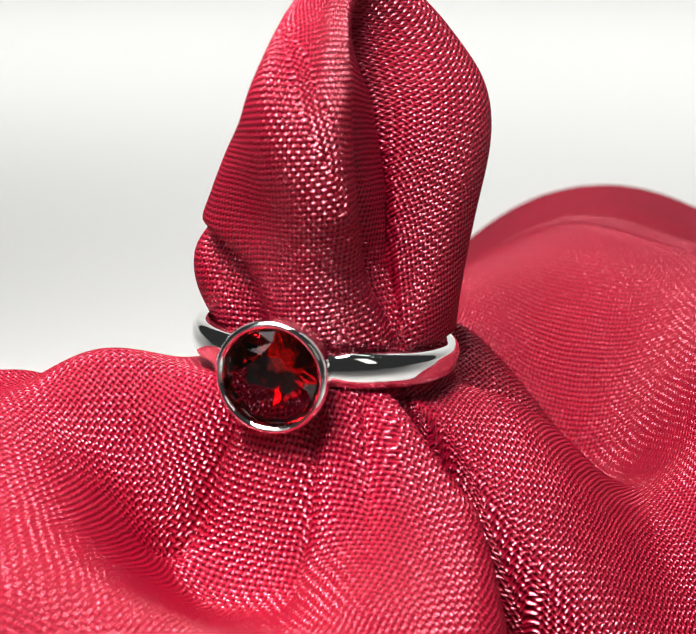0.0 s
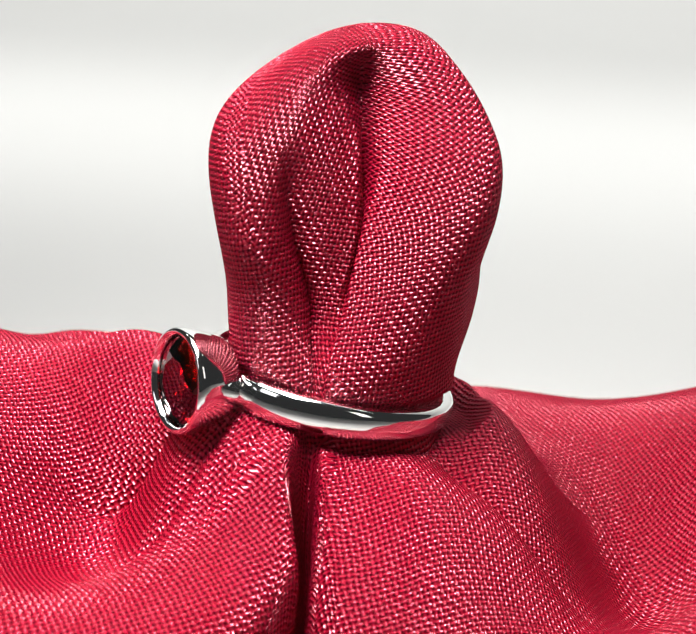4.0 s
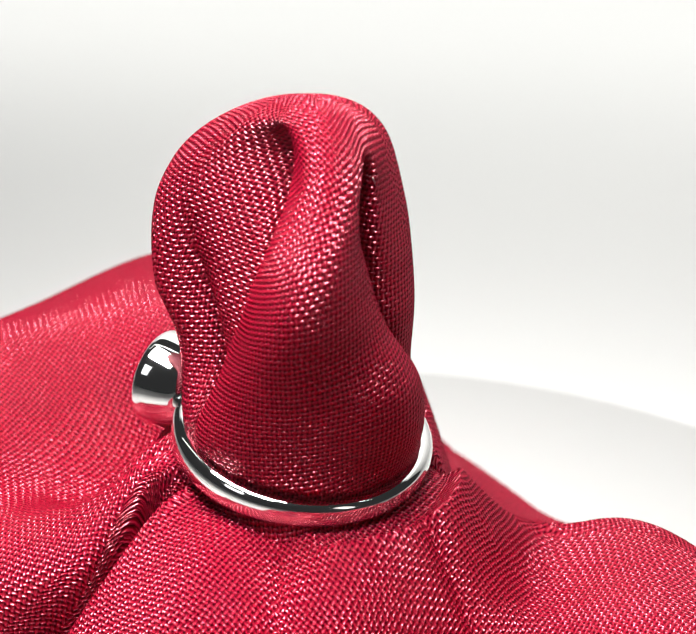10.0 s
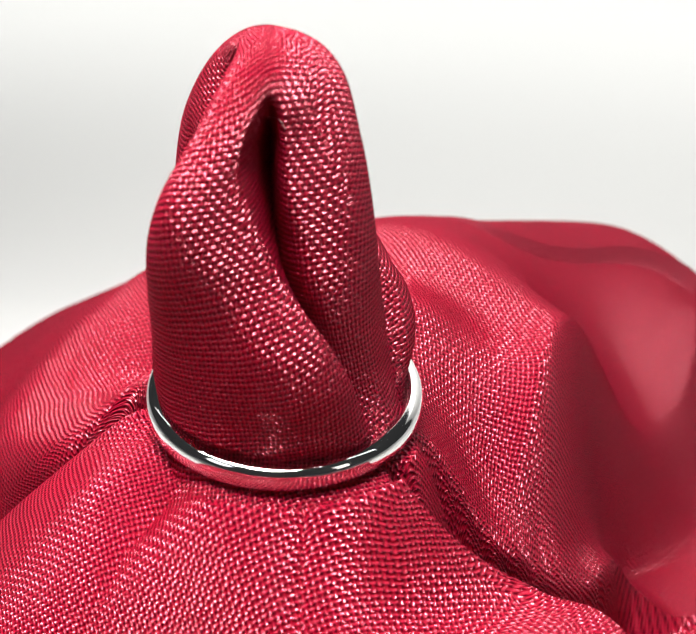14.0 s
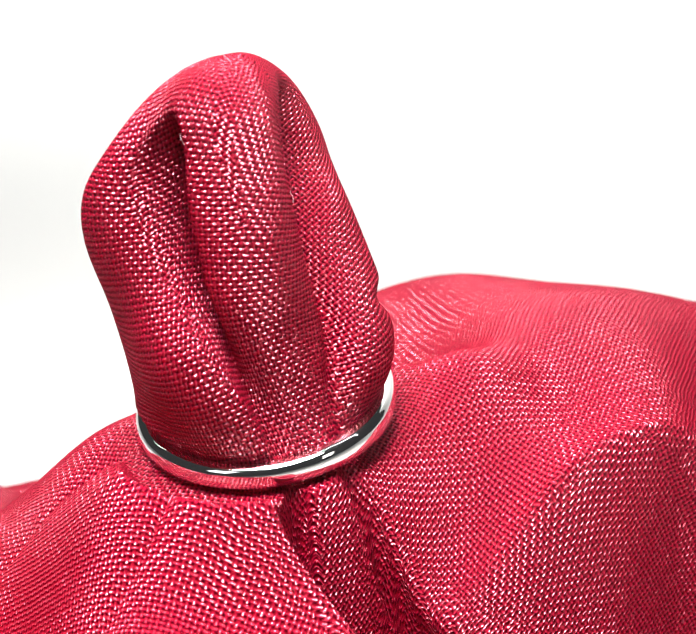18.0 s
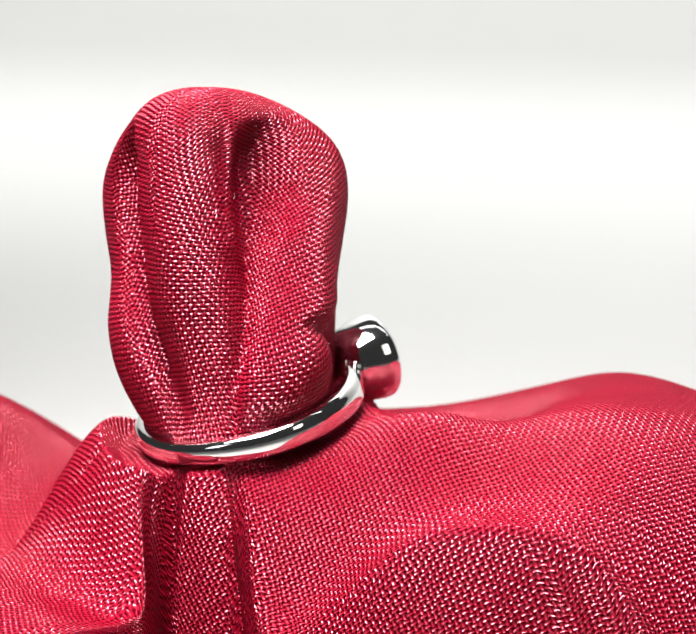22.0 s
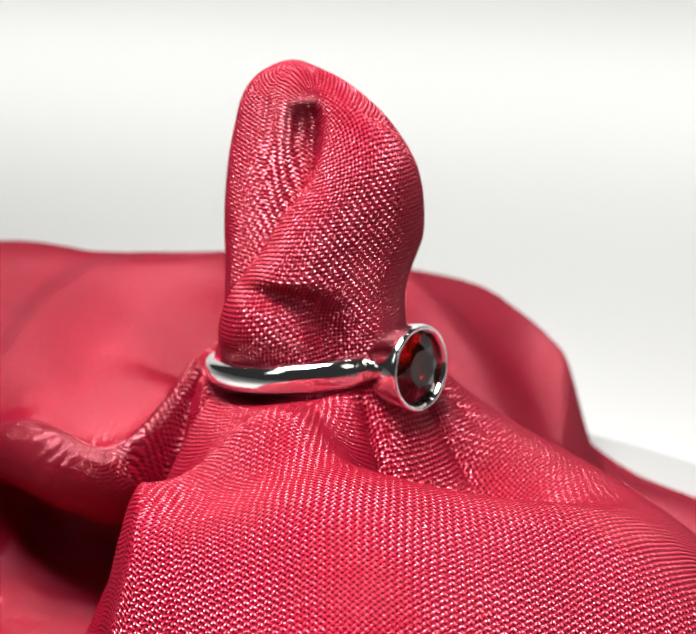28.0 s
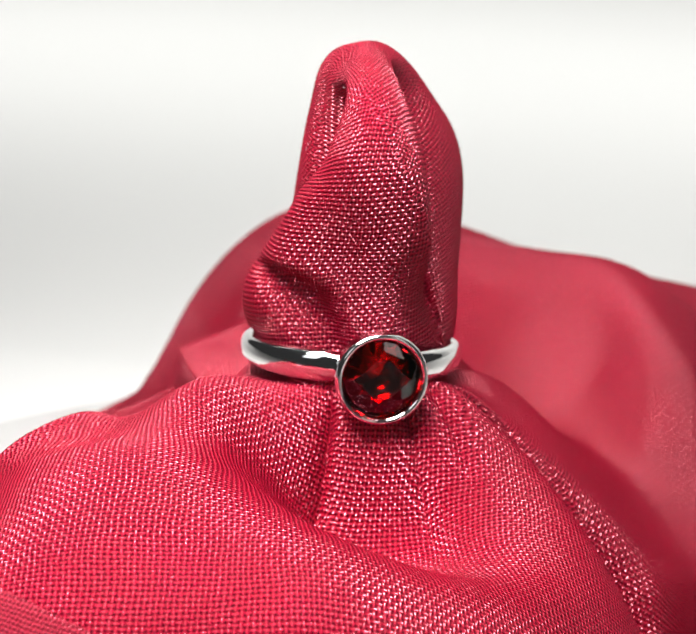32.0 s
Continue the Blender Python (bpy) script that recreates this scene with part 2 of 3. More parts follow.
# guide lines up the folded sides, in order round the loop: (height share, degrees, share of the outer form's radius)
GUIDES = (
    ("lobe over the fold", ((0, 276, 1), (0.3, 272, 0.98), (0.5, 270, 1), (0.7, 272, 1), (0.85, 275, 1), (1, 272, 1))),
    ("ridge beside the leaf", ((0, 300, 0.99), (0.12, 306, 0.97), (0.3, 298, 0.88), (0.5, 290, 1.03), (0.7, 285, 1.03), (0.85, 282, 1), (1, 285, 1))),
    ("lapping edge", ((0, 313, 0.96), (0.12, 314, 0.92), (0.3, 303.5, 0.68), (0.5, 296, 0.84), (0.65, 293.5, 0.92), (0.75, 292.5, 0.96), (0.87, 292, 0.98), (1, 291, 1))),
    ("crease of the leaf", ((0, 314, 0.955), (0.12, 314.5, 0.90), (0.3, 300, 0.54), (0.5, 293, 0.66), (0.65, 294, 0.82), (0.75, 295, 0.92), (0.87, 295, 0.95), (0.95, 295, 1), (1, 295, 1))),
    ("leaf", ((0, 315.5, 0.955), (0.12, 316, 0.91), (0.3, 311, 0.63), (0.5, 312, 0.72), (0.7, 315, 0.76), (0.85, 301, 0.76), (0.92, 300, 0.95), (0.96, 300, 1), (1, 301, 1))),
    ("leaf edge", ((0, 317.5, 0.95), (0.12, 318, 0.91), (0.3, 321, 0.65), (0.5, 334, 0.65), (0.7, 333, 0.70), (0.78, 323, 0.64), (0.85, 312, 0.56), (0.9, 310, 0.72), (0.94, 310, 0.97), (1, 312, 1))),
    ("pocket", ((0, 320, 0.945), (0.12, 320, 0.91), (0.3, 327.5, 0.63), (0.5, 342, 0.52), (0.6, 348, 0.36), (0.7, 350, 0.28), (0.85, 350, 0.28), (0.91, 345, 0.50), (0.95, 340, 0.96), (1, 335, 1))),
    ("lip", ((0, 322, 0.96), (0.12, 321, 0.93), (0.3, 327, 0.76), (0.5, 339, 0.69), (0.7, 360, 0.57), (0.85, 379, 0.60), (0.92, 376, 0.86), (0.955, 372, 1), (1, 368, 1))),
    ("lip shoulder", ((0, 332, 0.99), (0.12, 335, 0.985), (0.3, 344, 0.91), (0.5, 361, 0.90), (0.7, 376, 0.86), (0.85, 390, 0.92), (0.93, 392, 0.98), (0.96, 390, 1), (1, 388, 1))),
    ("strap", ((0, 380, 1), (0.3, 383, 1.01), (0.5, 387, 1.04), (0.7, 394, 1.08), (0.85, 401, 1.05), (1, 406, 1))),
    ("strap side", ((0, 430, 1), (0.12, 430, 1), (0.3, 425, 1), (0.5, 414, 0.95), (0.7, 410, 0.97), (0.85, 414, 1), (1, 412, 1))),
    ("crossing lip", ((0, 476, 0.97), (0.12, 468, 0.95), (0.3, 452, 0.92), (0.5, 429, 0.84), (0.65, 418, 0.88), (0.75, 413, 0.93), (0.82, 415, 0.97), (0.88, 420, 1), (1, 420, 1))),
    ("slit", ((0, 477, 0.93), (0.12, 469, 0.84), (0.3, 453, 0.62), (0.5, 430, 0.42), (0.7, 421, 0.33), (0.8, 422, 0.36), (0.85, 424, 0.78), (0.89, 425, 1), (1, 426, 1))),
    ("panel edge", ((0, 480, 0.94), (0.12, 475, 0.86), (0.3, 461, 0.79), (0.5, 443, 0.78), (0.7, 435, 0.88), (0.8, 434, 0.92), (0.87, 434, 1), (1, 434, 1))),
    ("panel", ((0, 492, 0.98), (0.3, 484, 0.97), (0.5, 474, 1.0), (0.7, 466, 1.02), (0.85, 462, 1), (1, 464, 1))),
    ("panel ridge", ((0, 503, 0.97), (0.15, 503, 0.94), (0.3, 506, 0.90), (0.5, 506, 0.90), (0.7, 507, 0.93), (0.85, 514, 0.97), (0.92, 516, 1), (1, 516, 1))),
    ("oval pocket", ((0, 509, 0.95), (0.15, 510, 0.89), (0.3, 519, 0.73), (0.5, 523, 0.68), (0.62, 524, 0.8), (0.72, 526, 0.87), (0.8, 530, 0.96), (0.86, 534, 1.01), (0.91, 538, 0.98), (0.94, 540, 1), (1, 542, 1))),
    ("bowl floor", ((0, 510.2, 0.955), (0.15, 511.5, 0.89), (0.3, 520.7, 0.73), (0.5, 530, 0.54), (0.62, 542, 0.4), (0.72, 554, 0.3), (0.78, 562, 0.29), (0.83, 565, 0.38), (0.88, 566, 0.68), (0.92, 567, 0.95), (0.95, 567, 1), (1, 567, 1))),
    ("bowl", ((0, 511.5, 0.96), (0.15, 513, 0.91), (0.3, 522.5, 0.74), (0.5, 540, 0.43), (0.62, 578, 0.27), (0.72, 606, 0.25), (0.8, 610, 0.28), (0.86, 606, 0.36), (0.89, 600, 0.53), (0.92, 596, 0.85), (0.95, 596, 1), (1, 596, 1))),
    ("lobe edge", ((0, 514, 0.97), (0.15, 517, 0.97), (0.3, 527, 0.92), (0.5, 550, 0.82), (0.6, 568, 0.89), (0.7, 587, 0.78), (0.8, 596, 0.79), (0.87, 602, 0.85), (0.92, 605, 0.96), (0.95, 606, 1), (1, 606, 1))),
    ("lobe", ((0, 545, 1), (0.3, 560, 1.02), (0.5, 576, 1.02), (0.7, 606, 1.0), (0.85, 619, 1), (1, 620, 1))),
)
# folds: waypoints (height share, degrees), width in degrees, depth, from and to height share, softness below and above
FOLDS = (
    (((0.02, 246), (0.10, 243), (0.20, 236), (0.30, 222), (0.36, 204)), 14, 0.24, 0.04, 0.36, 0.08, 0.06),
    (((0, 60), (0.3, 48), (0.6, 40)), 24, 0.05, 0.06, 0.45, 0.10, 0.20),
)


def smooth_step(x):
    x = np.clip(x, 0, 1)
    return x * x * (3 - 2 * x)


def hull_radius(a, s):
    """The loop's outer form: lobed below, filled out to a rounded arch at the top."""
    c = np.array(LOOP)
    n = len(c) - 1
    bern = np.stack([math.comb(n, i) * s**i * (1 - s) ** (n - i) for i in range(n + 1)], -1)
    g = np.radians(np.arange(0, 360, 3.0))
    harm = np.stack([np.ones_like(g)] + [f(k * g) for k in range(1, 6) for f in (np.cos, np.sin)], 0)
    r = (bern @ c @ harm) * np.sqrt(np.maximum(1 - s**5, 0))[:, None]
    turn = np.cos(g[:, None] - g[None, :])
    support = (r[:, :, None] * turn).max(1)
    full = np.where(turn > 0.2, support[:, None, :] / np.maximum(turn, 0.2), 99).min(2)
    full = 0.5 * full + 0.25 * (np.roll(full, 1, 1) + np.roll(full, -1, 1))
    hollow = np.exp(-((((np.degrees(g) - 196) + 180) % 360 - 180) / 34) ** 4)[None, :]
    fill = 0.35 + 0.45 * hollow
    fill = fill + (1 - fill) * smooth_step((s[:, None] - 0.84) / 0.11)
    r = r + (full - r) * fill
    return np.stack([np.interp(w, g, q, period=2 * math.pi) for w, q in zip(a, r)])


def glide(x, y, at):
    """A smooth curve through the points (x, y) that never overshoots them, read at the places given."""
    x, y = np.asarray(x, float), np.asarray(y, float)
    h = np.diff(x)
    d = np.diff(y) / h
    w0, w1 = 2 * h[1:] + h[:-1], h[1:] + 2 * h[:-1]
    with np.errstate(divide="ignore", invalid="ignore"):
        inner = np.where(d[1:] * d[:-1] > 0, (w0 + w1) / (w0 / d[:-1] + w1 / d[1:]), 0)
    m = np.concatenate([[d[0]], inner, [d[-1]]])
    i = np.clip(np.searchsorted(x, at, side="right") - 1, 0, len(h) - 1)
    q = (at - x[i]) / h[i]
    return y[i] * (1 + 2 * q) * (1 - q) ** 2 + y[i + 1] * q * q * (3 - 2 * q) + h[i] * (m[i] * q * (1 - q) ** 2 + m[i + 1] * q * q * (q - 1))


def loop_form(s, cells):
    """Angle and radius of the loop at height shares s (rows); cells columns between neighbouring guide lines."""
    lines = np.array([[glide(*np.array(g, float).T[[0, k]], s) for k in (1, 2)] for _, g in GUIDES])     # line, angle or share, row
    n = len(GUIDES)
    order = np.arange(-3, n + 4)
    deg, part_of = lines[order % n, 0] + 360.0 * (order // n)[:, None], lines[order % n, 1]
    hull_a = np.radians(np.arange(0, 360, 1.0))
    hull = hull_radius(np.tile(hull_a, (len(s), 1)), s)
    a_out, r_out = [], []
    for k in range(len(s)):
        a, m = np.radians(deg[:, k]), part_of[:, k]
        reach = m * np.interp(a, hull_a, hull[k], period=2 * math.pi)
        gap = np.hypot(np.diff(reach * np.cos(a)), np.diff(reach * np.sin(a))) ** 0.7 + 0.03
        knot = np.concatenate([[0], np.cumsum(gap)])
        at = np.concatenate([knot[i] + (knot[i + 1] - knot[i]) * np.arange(cells) / cells for i in range(3, n + 3)])
        aa, mm = glide(knot, a, at), glide(knot, m, at)
        a_out.append(aa)
        r_out.append(mm * np.interp(aa, hull_a, hull[k], period=2 * math.pi))
    a, r = np.array(a_out), np.array(r_out)
    deg = np.degrees(a)
    for way, width, depth, lo, hi, soft0, soft1 in FOLDS:
        ss, dd = np.array(way).T
        dd = np.degrees(np.unwrap(np.radians(dd)))
        centre = np.interp(s, ss, dd)[:, None]
        off = (deg - centre + 180) % 360 - 180
        win = smooth_step((s - lo) / soft0 + 0.5) * smooth_step((hi - s) / soft1 + 0.5)
        r = r * (1 - depth * np.exp(-np.abs(off / width) ** 1.7) * win[:, None])
    return a, r


def arc(p, axis):
    d = np.linalg.norm(np.diff(p, axis=axis), axis=-1)
    z = np.zeros_like(np.take(d, [0], axis))
    return np.concatenate([z, np.cumsum(d, axis)], axis)


def relaxed(sheets, uvs, weld, strides=(8, 4, 2), rounds=160, limit=False):
    """Lays sheets of cloth flat with as little stretch as possible. weld(uvs, row step) joins shared edges."""
    def pick(n, k):
        i = np.arange(0, n, k)
        return i if i[-1] == n - 1 else np.append(i, n - 1)

    for k in strides:
        rows = [pick(p.shape[0], k) for p in sheets]
        cols = [pick(p.shape[1], k) for p in sheets]
        p3 = [p[np.ix_(r, c)] for p, r, c in zip(sheets, rows, cols)]
        flat0 = [q[np.ix_(r, c)].copy() for q, r, c in zip(uvs, rows, cols)]
        flat = [q.copy() for q in flat0]
        ways = (((slice(None), slice(1, None)), (slice(None), slice(None, -1))), ((slice(1, None), slice(None)), (slice(None, -1), slice(None))), ((slice(1, None), slice(1, None)), (slice(None, -1), slice(None, -1))), ((slice(1, None), slice(None, -1)), (slice(None, -1), slice(1, None))))
        rest = [[np.linalg.norm(p[i] - p[j], axis=-1) for i, j in ways] for p in p3]
        rest = [[np.minimum(length, 2.0 * np.linalg.norm(q[i] - q[j], axis=-1) + 0.002) for length, (i, j) in zip(rs, ways)] for q, rs in zip(flat, rest)] if limit else rest
        for _ in range(rounds):
            for q, rs in zip(flat, rest):
                move, count = np.zeros_like(q), np.zeros(q.shape[:2])
                for (i, j), length in zip(ways, rs):
                    d = q[i] - q[j]
                    now = np.sqrt((d * d).sum(-1)) + 1e-9
                    d = d * (0.5 * (length - now) / now)[..., None]
                    move[i] += d
                    move[j] -= d
                    count[i] += 1
                    count[j] += 1
                q += 1.3 * move / count[..., None]
            weld(flat, rows[0])
        for n, (q, q0) in enumerate(zip(flat, flat0)):
            shift = q - q0
            rr_, cc_ = np.arange(uvs[n].shape[0]), np.arange(uvs[n].shape[1])
            half_way = np.stack([[np.interp(cc_, cols[n], line) for line in shift[..., ax]] for ax in (0, 1)], -1)
            uvs[n] = uvs[n] + np.stack([np.stack([np.interp(rr_, rows[n], col) for col in half_way[..., ax].T], 1) for ax in (0, 1)], -1)
    return uvs


CELLS = 25
na = CELLS * len(GUIDES)
names = [name for name, _ in GUIDES]
first, n_front = CELLS * names.index("pocket"), CELLS * (names.index("bowl") - names.index("pocket"))
share = np.concatenate([np.linspace(0, 0.8, 120), 1 - 0.2 * (1 - np.linspace(0.012, 1, 70)) ** 1.7])
ang, rad = loop_form(share, CELLS)
# columns begin at the deep pocket, where the two faces of the weave meet
ang, rad = np.roll(ang, -first, 1), np.roll(rad, -first, 1)
cx = 0.05 + 0.047 * share
cy = 0.331 + 0.119 * share
zz = LOOP_Z0 + (LOOP_TOP - LOOP_Z0) * share
# the arch leans: its crown is higher on one side
tilt = 0.015 + 0.11 * rad * np.cos(ang - radians(40))
pts = np.stack([cx[:, None] + rad * np.cos(ang), cy[:, None] + rad * np.sin(ang), zz[:, None] + tilt * smooth_step((share[:, None] - 0.75) / 0.25)], -1)
for _ in range(6):
    pts[1:-1] = 0.5 * pts[1:-1] + 0.25 * (pts[:-2] + pts[2:])
    pts = 0.5 * pts + 0.25 * (np.roll(pts, 1, 1) + np.roll(pts, -1, 1))
# the mouths of the pockets are rounded under the crown
ease = (smooth_step((share - 0.72) / 0.1) * smooth_step((0.97 - share) / 0.04))[1:-1, None, None]
for _ in range(24):
    pts[1:-1] += ease * (0.25 * (pts[:-2] + pts[2:]) - 0.5 * pts[1:-1])
# and the bowl between the panel and the lobe is hollowed evenly
column = np.arange(na) / CELLS + names.index("pocket")
broad = smooth_step(column - names.index("panel ridge") - 0.3) * smooth_step(names.index("lobe") + 0.4 - column) * smooth_step((share[:, None] - 0.55) / 0.15)
for _ in range(5):
    pts += broad[..., None] * (0.25 * (np.roll(pts, 5, 1) + np.roll(pts, -5, 1)) - 0.5 * pts)
LOOP_PTS = pts
# skirt that goes on down through the ring
skirt = pts[:1].copy()
skirt = np.concatenate([skirt + (0, 0, -0.5), skirt + (0, 0, -0.25)], 0)
pts = np.concatenate([skirt, pts], 0)
# the ring holds the neck together
off = pts - np.array(RING_C)
high = off @ np.array(RING_N)
flat = off - high[..., None] * np.array(RING_N)
wide = np.linalg.norm(flat, axis=-1)
room = 0.815 + 1.0 * np.maximum(np.abs(high) - 0.11, 0)
pts = pts + flat * (np.minimum(1, room / wide) - 1)[..., None]
# the weave runs up one face, over the top and down the other; the two meet in the tucks
run = arc(pts[::-1], 0)[::-1].mean(1, keepdims=True) * 0.94
joined = np.concatenate([[0, 0], share]) > 0.94
ring_pts = np.concatenate([pts, pts[:, :1]], 1)
sheets, flats = [], []
for c0, c1, face in ((0, n_front, 1), (n_front, na, -1)):
    p = ring_pts[:, c0:c1 + 1]
    girth = arc(p, 1)
    girth = girth - 0.5 * girth[:, -1:]
    ease = smooth_step((run - 0.5) / 0.9)
    turn = np.linspace(-0.5, 0.5, c1 - c0 + 1)[None, :] * math.pi
    sheets.append(p)
    flats.append(np.stack([face * ((1 - ease) * run * np.sin(turn) + ease * girth), face * run * ((1 - ease) * np.cos(turn) + ease)], -1))


def weld_top(flat, rows):
    f, g = flat
    k = joined[rows]
    f[k, 0] = g[k, -1] = 0.5 * (f[k, 0] + g[k, -1])
    f[k, -1] = g[k, 0] = 0.5 * (f[k, -1] + g[k, 0])
    f[-1] = g[-1] = 0.5 * (f[-1].mean(0) + g[-1].mean(0))


front, back = relaxed(sheets, flats, weld_top)
uv_left = np.concatenate([front[:, :-1], back[:, :-1]], 1)
uv_right = np.concatenate([front[:, 1:], back[:, 1:]], 1)
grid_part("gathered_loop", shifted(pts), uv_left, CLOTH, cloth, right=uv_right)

# the skirt of the cloth round the neck: hills and hollows (rows of rings, outward)
HILLS = [[0.1, -0.2, 0.13, 0.06, 0.29, 0.26, 0.21, 0.14, 0.13, -0.01, 0.01, 0.32, 0.29, 0.16, 0.16, -0.06], [0.08, 0.26, 0.26, -0.01, -0.46, -0.1, -0.47, -0.46, -0.04, 0.46, -0.2, -0.54, 0.01, 0.02, -0.11, 0.02], [-0.32, -0.69, -0.89, -0.5, -0.12, -0.03, -0.06, -0.26, 0.06, -0.54, 0.13, -0.03, -0.64, -0.13, -0.13, -0.04], [0.54, -0.01, -0.71, 0.14, -0.01, 0.08, -0.45, 0.59, 0.97, 0.59, -0.01, 0.39, 0.31, 0.54, 0.07, -0.19], [-1.09, 1.0, 1.14, 0.73, 0.28, 0.23, 0.14, -0.89, 0.08, -1.04, 0.89, 0.29, 0.24, -0.08, -1.57, -0.97], [-1.17, -0.36, -0.8, 0.37, -0.74, -0.22, 0.28, 0.51, -1.07, 1.1, -0.22, 0.97, 0.05, -0.01, 0.07, 0.56], [1.72, 0.95, 1.27, 1.0, 1.84, -0.42, -0.23, 0.43, 0.34, 1.17, 0.79, 0.02, 0.43, -0.16, 0.55, 2.03]]
HILL_R = (1.05, 1.55, 2.2, 3.05, 4.1, 5.3, 6.6)
# creases: degrees at the neck, degrees at the end, reach in cm, width, depth, widening, bluntness
CREASES = (
    (-41, -40, 2.8, 0.045, 2.3, 19, 2.0),
    (118, 116, 3.2, 0.07, 2.2, 3.0, 1.8),
    (146, 188, 2.6, 0.05, 0.7, 2.0, 1.4),
    (250, 247, 1.2, 0.10, 0.35, 1.0, 1.0),
    (284, 276, 1.4, 0.12, 0.18, 1.0, 1.0),
    (300, 292, 1.0, 0.10, 0.12, 1.0, 1.0),
    (20, 28, 1.6, 0.10, 0.10, 1.5, 1.0),
    (75, 66, 1.6, 0.10, 0.10, 1.5, 1.0),
)
# free edges of the cloth, where it drops: facing (degrees), distance, and the sector they hold in
EDGES = ((135, 1.46, 152, 216), (-58, 1.9, -35, 25))


# how far the cloth reaches: degrees, cm
OUTLINE = ((0, 5.3), (15, 6.4), (25, 7.5), (93, 7.5), (99, 7.0), (106, 6.2), (123, 5.7), (134, 5.0), (145, 4.7), (160, 4.5), (173, 4.35), (180, 4.5), (186, 5.0), (192, 5.3), (197, 5.8), (201, 7.0), (275, 7.0), (292, 6.2), (300, 5.9), (306, 5.4), (315, 5.0), (321, 5.3), (344, 5.4), (350, 5.2), (360, 5.3))


def reach_of(deg):
    deg = np.asarray(deg) % 360
    return sum(np.interp((deg + d) % 360, *np.array(OUTLINE, float).T) for d in (-5, -2.5, 0, 2.5, 5)) / 5


def drape_height(x, y):
    r = np.hypot(x, y - NECK[1])
    z = 2.75 * np.exp(-((np.maximum(r - 0.9, 0) / 3.0) ** 2))
    for i, row in enumerate(HILLS):
        for k, w in enumerate(row):
            a = 2 * math.pi * (k + 0.5 * (i % 2)) / len(row)
            ax, ay, wid = HILL_R[i] * math.cos(a), NECK[1] + HILL_R[i] * math.sin(a), 0.28 * HILL_R[i]
            z = z + w * np.exp(-((x - ax) ** 2 + (y - ay) ** 2) / (2 * wid * wid))
    a = np.degrees(np.arctan2(y - NECK[1], x))
    for a0, a1, reach, width, depth, widen, blunt in CREASES:
        along = (r - 0.9) / reach
        off = np.radians((a - (a0 + (a1 - a0) * np.clip(along, 0, 1)) + 180) % 360 - 180) * r
        w = width * (1 + widen * np.clip(along, 0, 1) ** 1.6)
        z = z - depth * np.exp(-np.abs(off / w) ** blunt) * smooth_step(along * 6 + 0.3) * (1 - smooth_step(along * 1.4 - 0.4))
    for face, dist, a0, a1 in EDGES:
        if face > 0:
            face, dist = face - 12 * smooth_step((r - 2.2) / 2.4), dist - 0.24 * smooth_step((r - 2.2) / 2.4)
        near = np.clip(3 - r, 0, 1)
        k = smooth_step((x * np.cos(np.radians(face)) + y * np.sin(np.radians(face)) - dist - 0.1 * near) / 0.6)
        inside = smooth_step((a - a0) / 8) * smooth_step((a1 - a) / 8) if a1 < 180 else np.maximum(smooth_step((a - a0) / 8), smooth_step((a1 - 360 - a) / 8))
        z = z * (1 - (0.55 + 0.33 * smooth_step((r - 2.4) / 1.2)) * k * inside * smooth_step((r - 1.25) / 0.6))
    # the hollow between the two folds, under the narrow panel
    hollow = smooth_step((r - 0.85) / 0.95) * (1 - smooth_step((r - 3.2) / 0.9)) * smooth_step((a - 108) / 6) * smooth_step((146 + 19 * (r - 0.9) - a) / 7)
    z = z * (1 - 0.94 * hollow)
    z = z + 0.012 * np.sin(3.1 * x + 1.3 * y) * np.sin(2.3 * y - 1.1 * x) * smooth_step(r - 1)
    under = RING_C.z - 0.14 - 0.078 * x - 0.184 * (y - RING_C.y) + 1.1 * np.maximum(r - 0.99, 0)
    z = np.where(r < 1.6, np.minimum(z, under), z)
    return 0.02 + np.maximum(z - 0.02, 0) * smooth_step((reach_of(a) - r) / 0.7)


def drape_lean(r, a):
    """How far (cm, towards larger angles) the lobes lean over the deep creases."""
    lean = np.zeros(np.broadcast(r, a).shape)
    for (a0, a1, reach, width, depth, widen, blunt), side in zip(CREASES, (-1, -1, 1)):
        along = (r - 0.9) / reach
        off = np.radians((a - (a0 + (a1 - a0) * np.clip(along, 0, 1)) + 180) % 360 - 180) * r
        w = width * (1 + widen * np.clip(along, 0, 1) ** 1.6)
        q = off / w
        w = np.minimum(w, 0.14)
        big = q * side > 0
        lean = lean - np.sign(q) * np.where(big, 2.0, 0.5) * w * np.exp(-(((np.abs(q) - np.where(big, 1.7, 1.2)) / np.where(big, 0.85, 0.6)) ** 2)) * np.minimum(1, np.abs(q) / 0.4) * smooth_step(along * 4) * (1 - smooth_step(along * 1.4 - 0.4))
    return lean


na = 720
ang = np.linspace(0, 2 * math.pi, na, endpoint=False)
rr = np.concatenate([np.linspace(0.6, 2.2, 90), np.linspace(2.22, 6.2, 110)])
ends = reach_of(np.degrees(ang))
gr = 0.6 + (rr[:, None] - 0.6) / 5.6 * (ends - 0.6)
gx = NECK[0] + gr * np.cos(ang)
gy = NECK[1] + gr * np.sin(ang)
gz = drape_height(gx, gy)
lean = drape_lean(gr, np.degrees(ang)[None, :]) / gr
pts = np.stack([NECK[0] + gr * np.cos(ang + lean), NECK[1] + gr * np.sin(ang + lean), gz], -1)
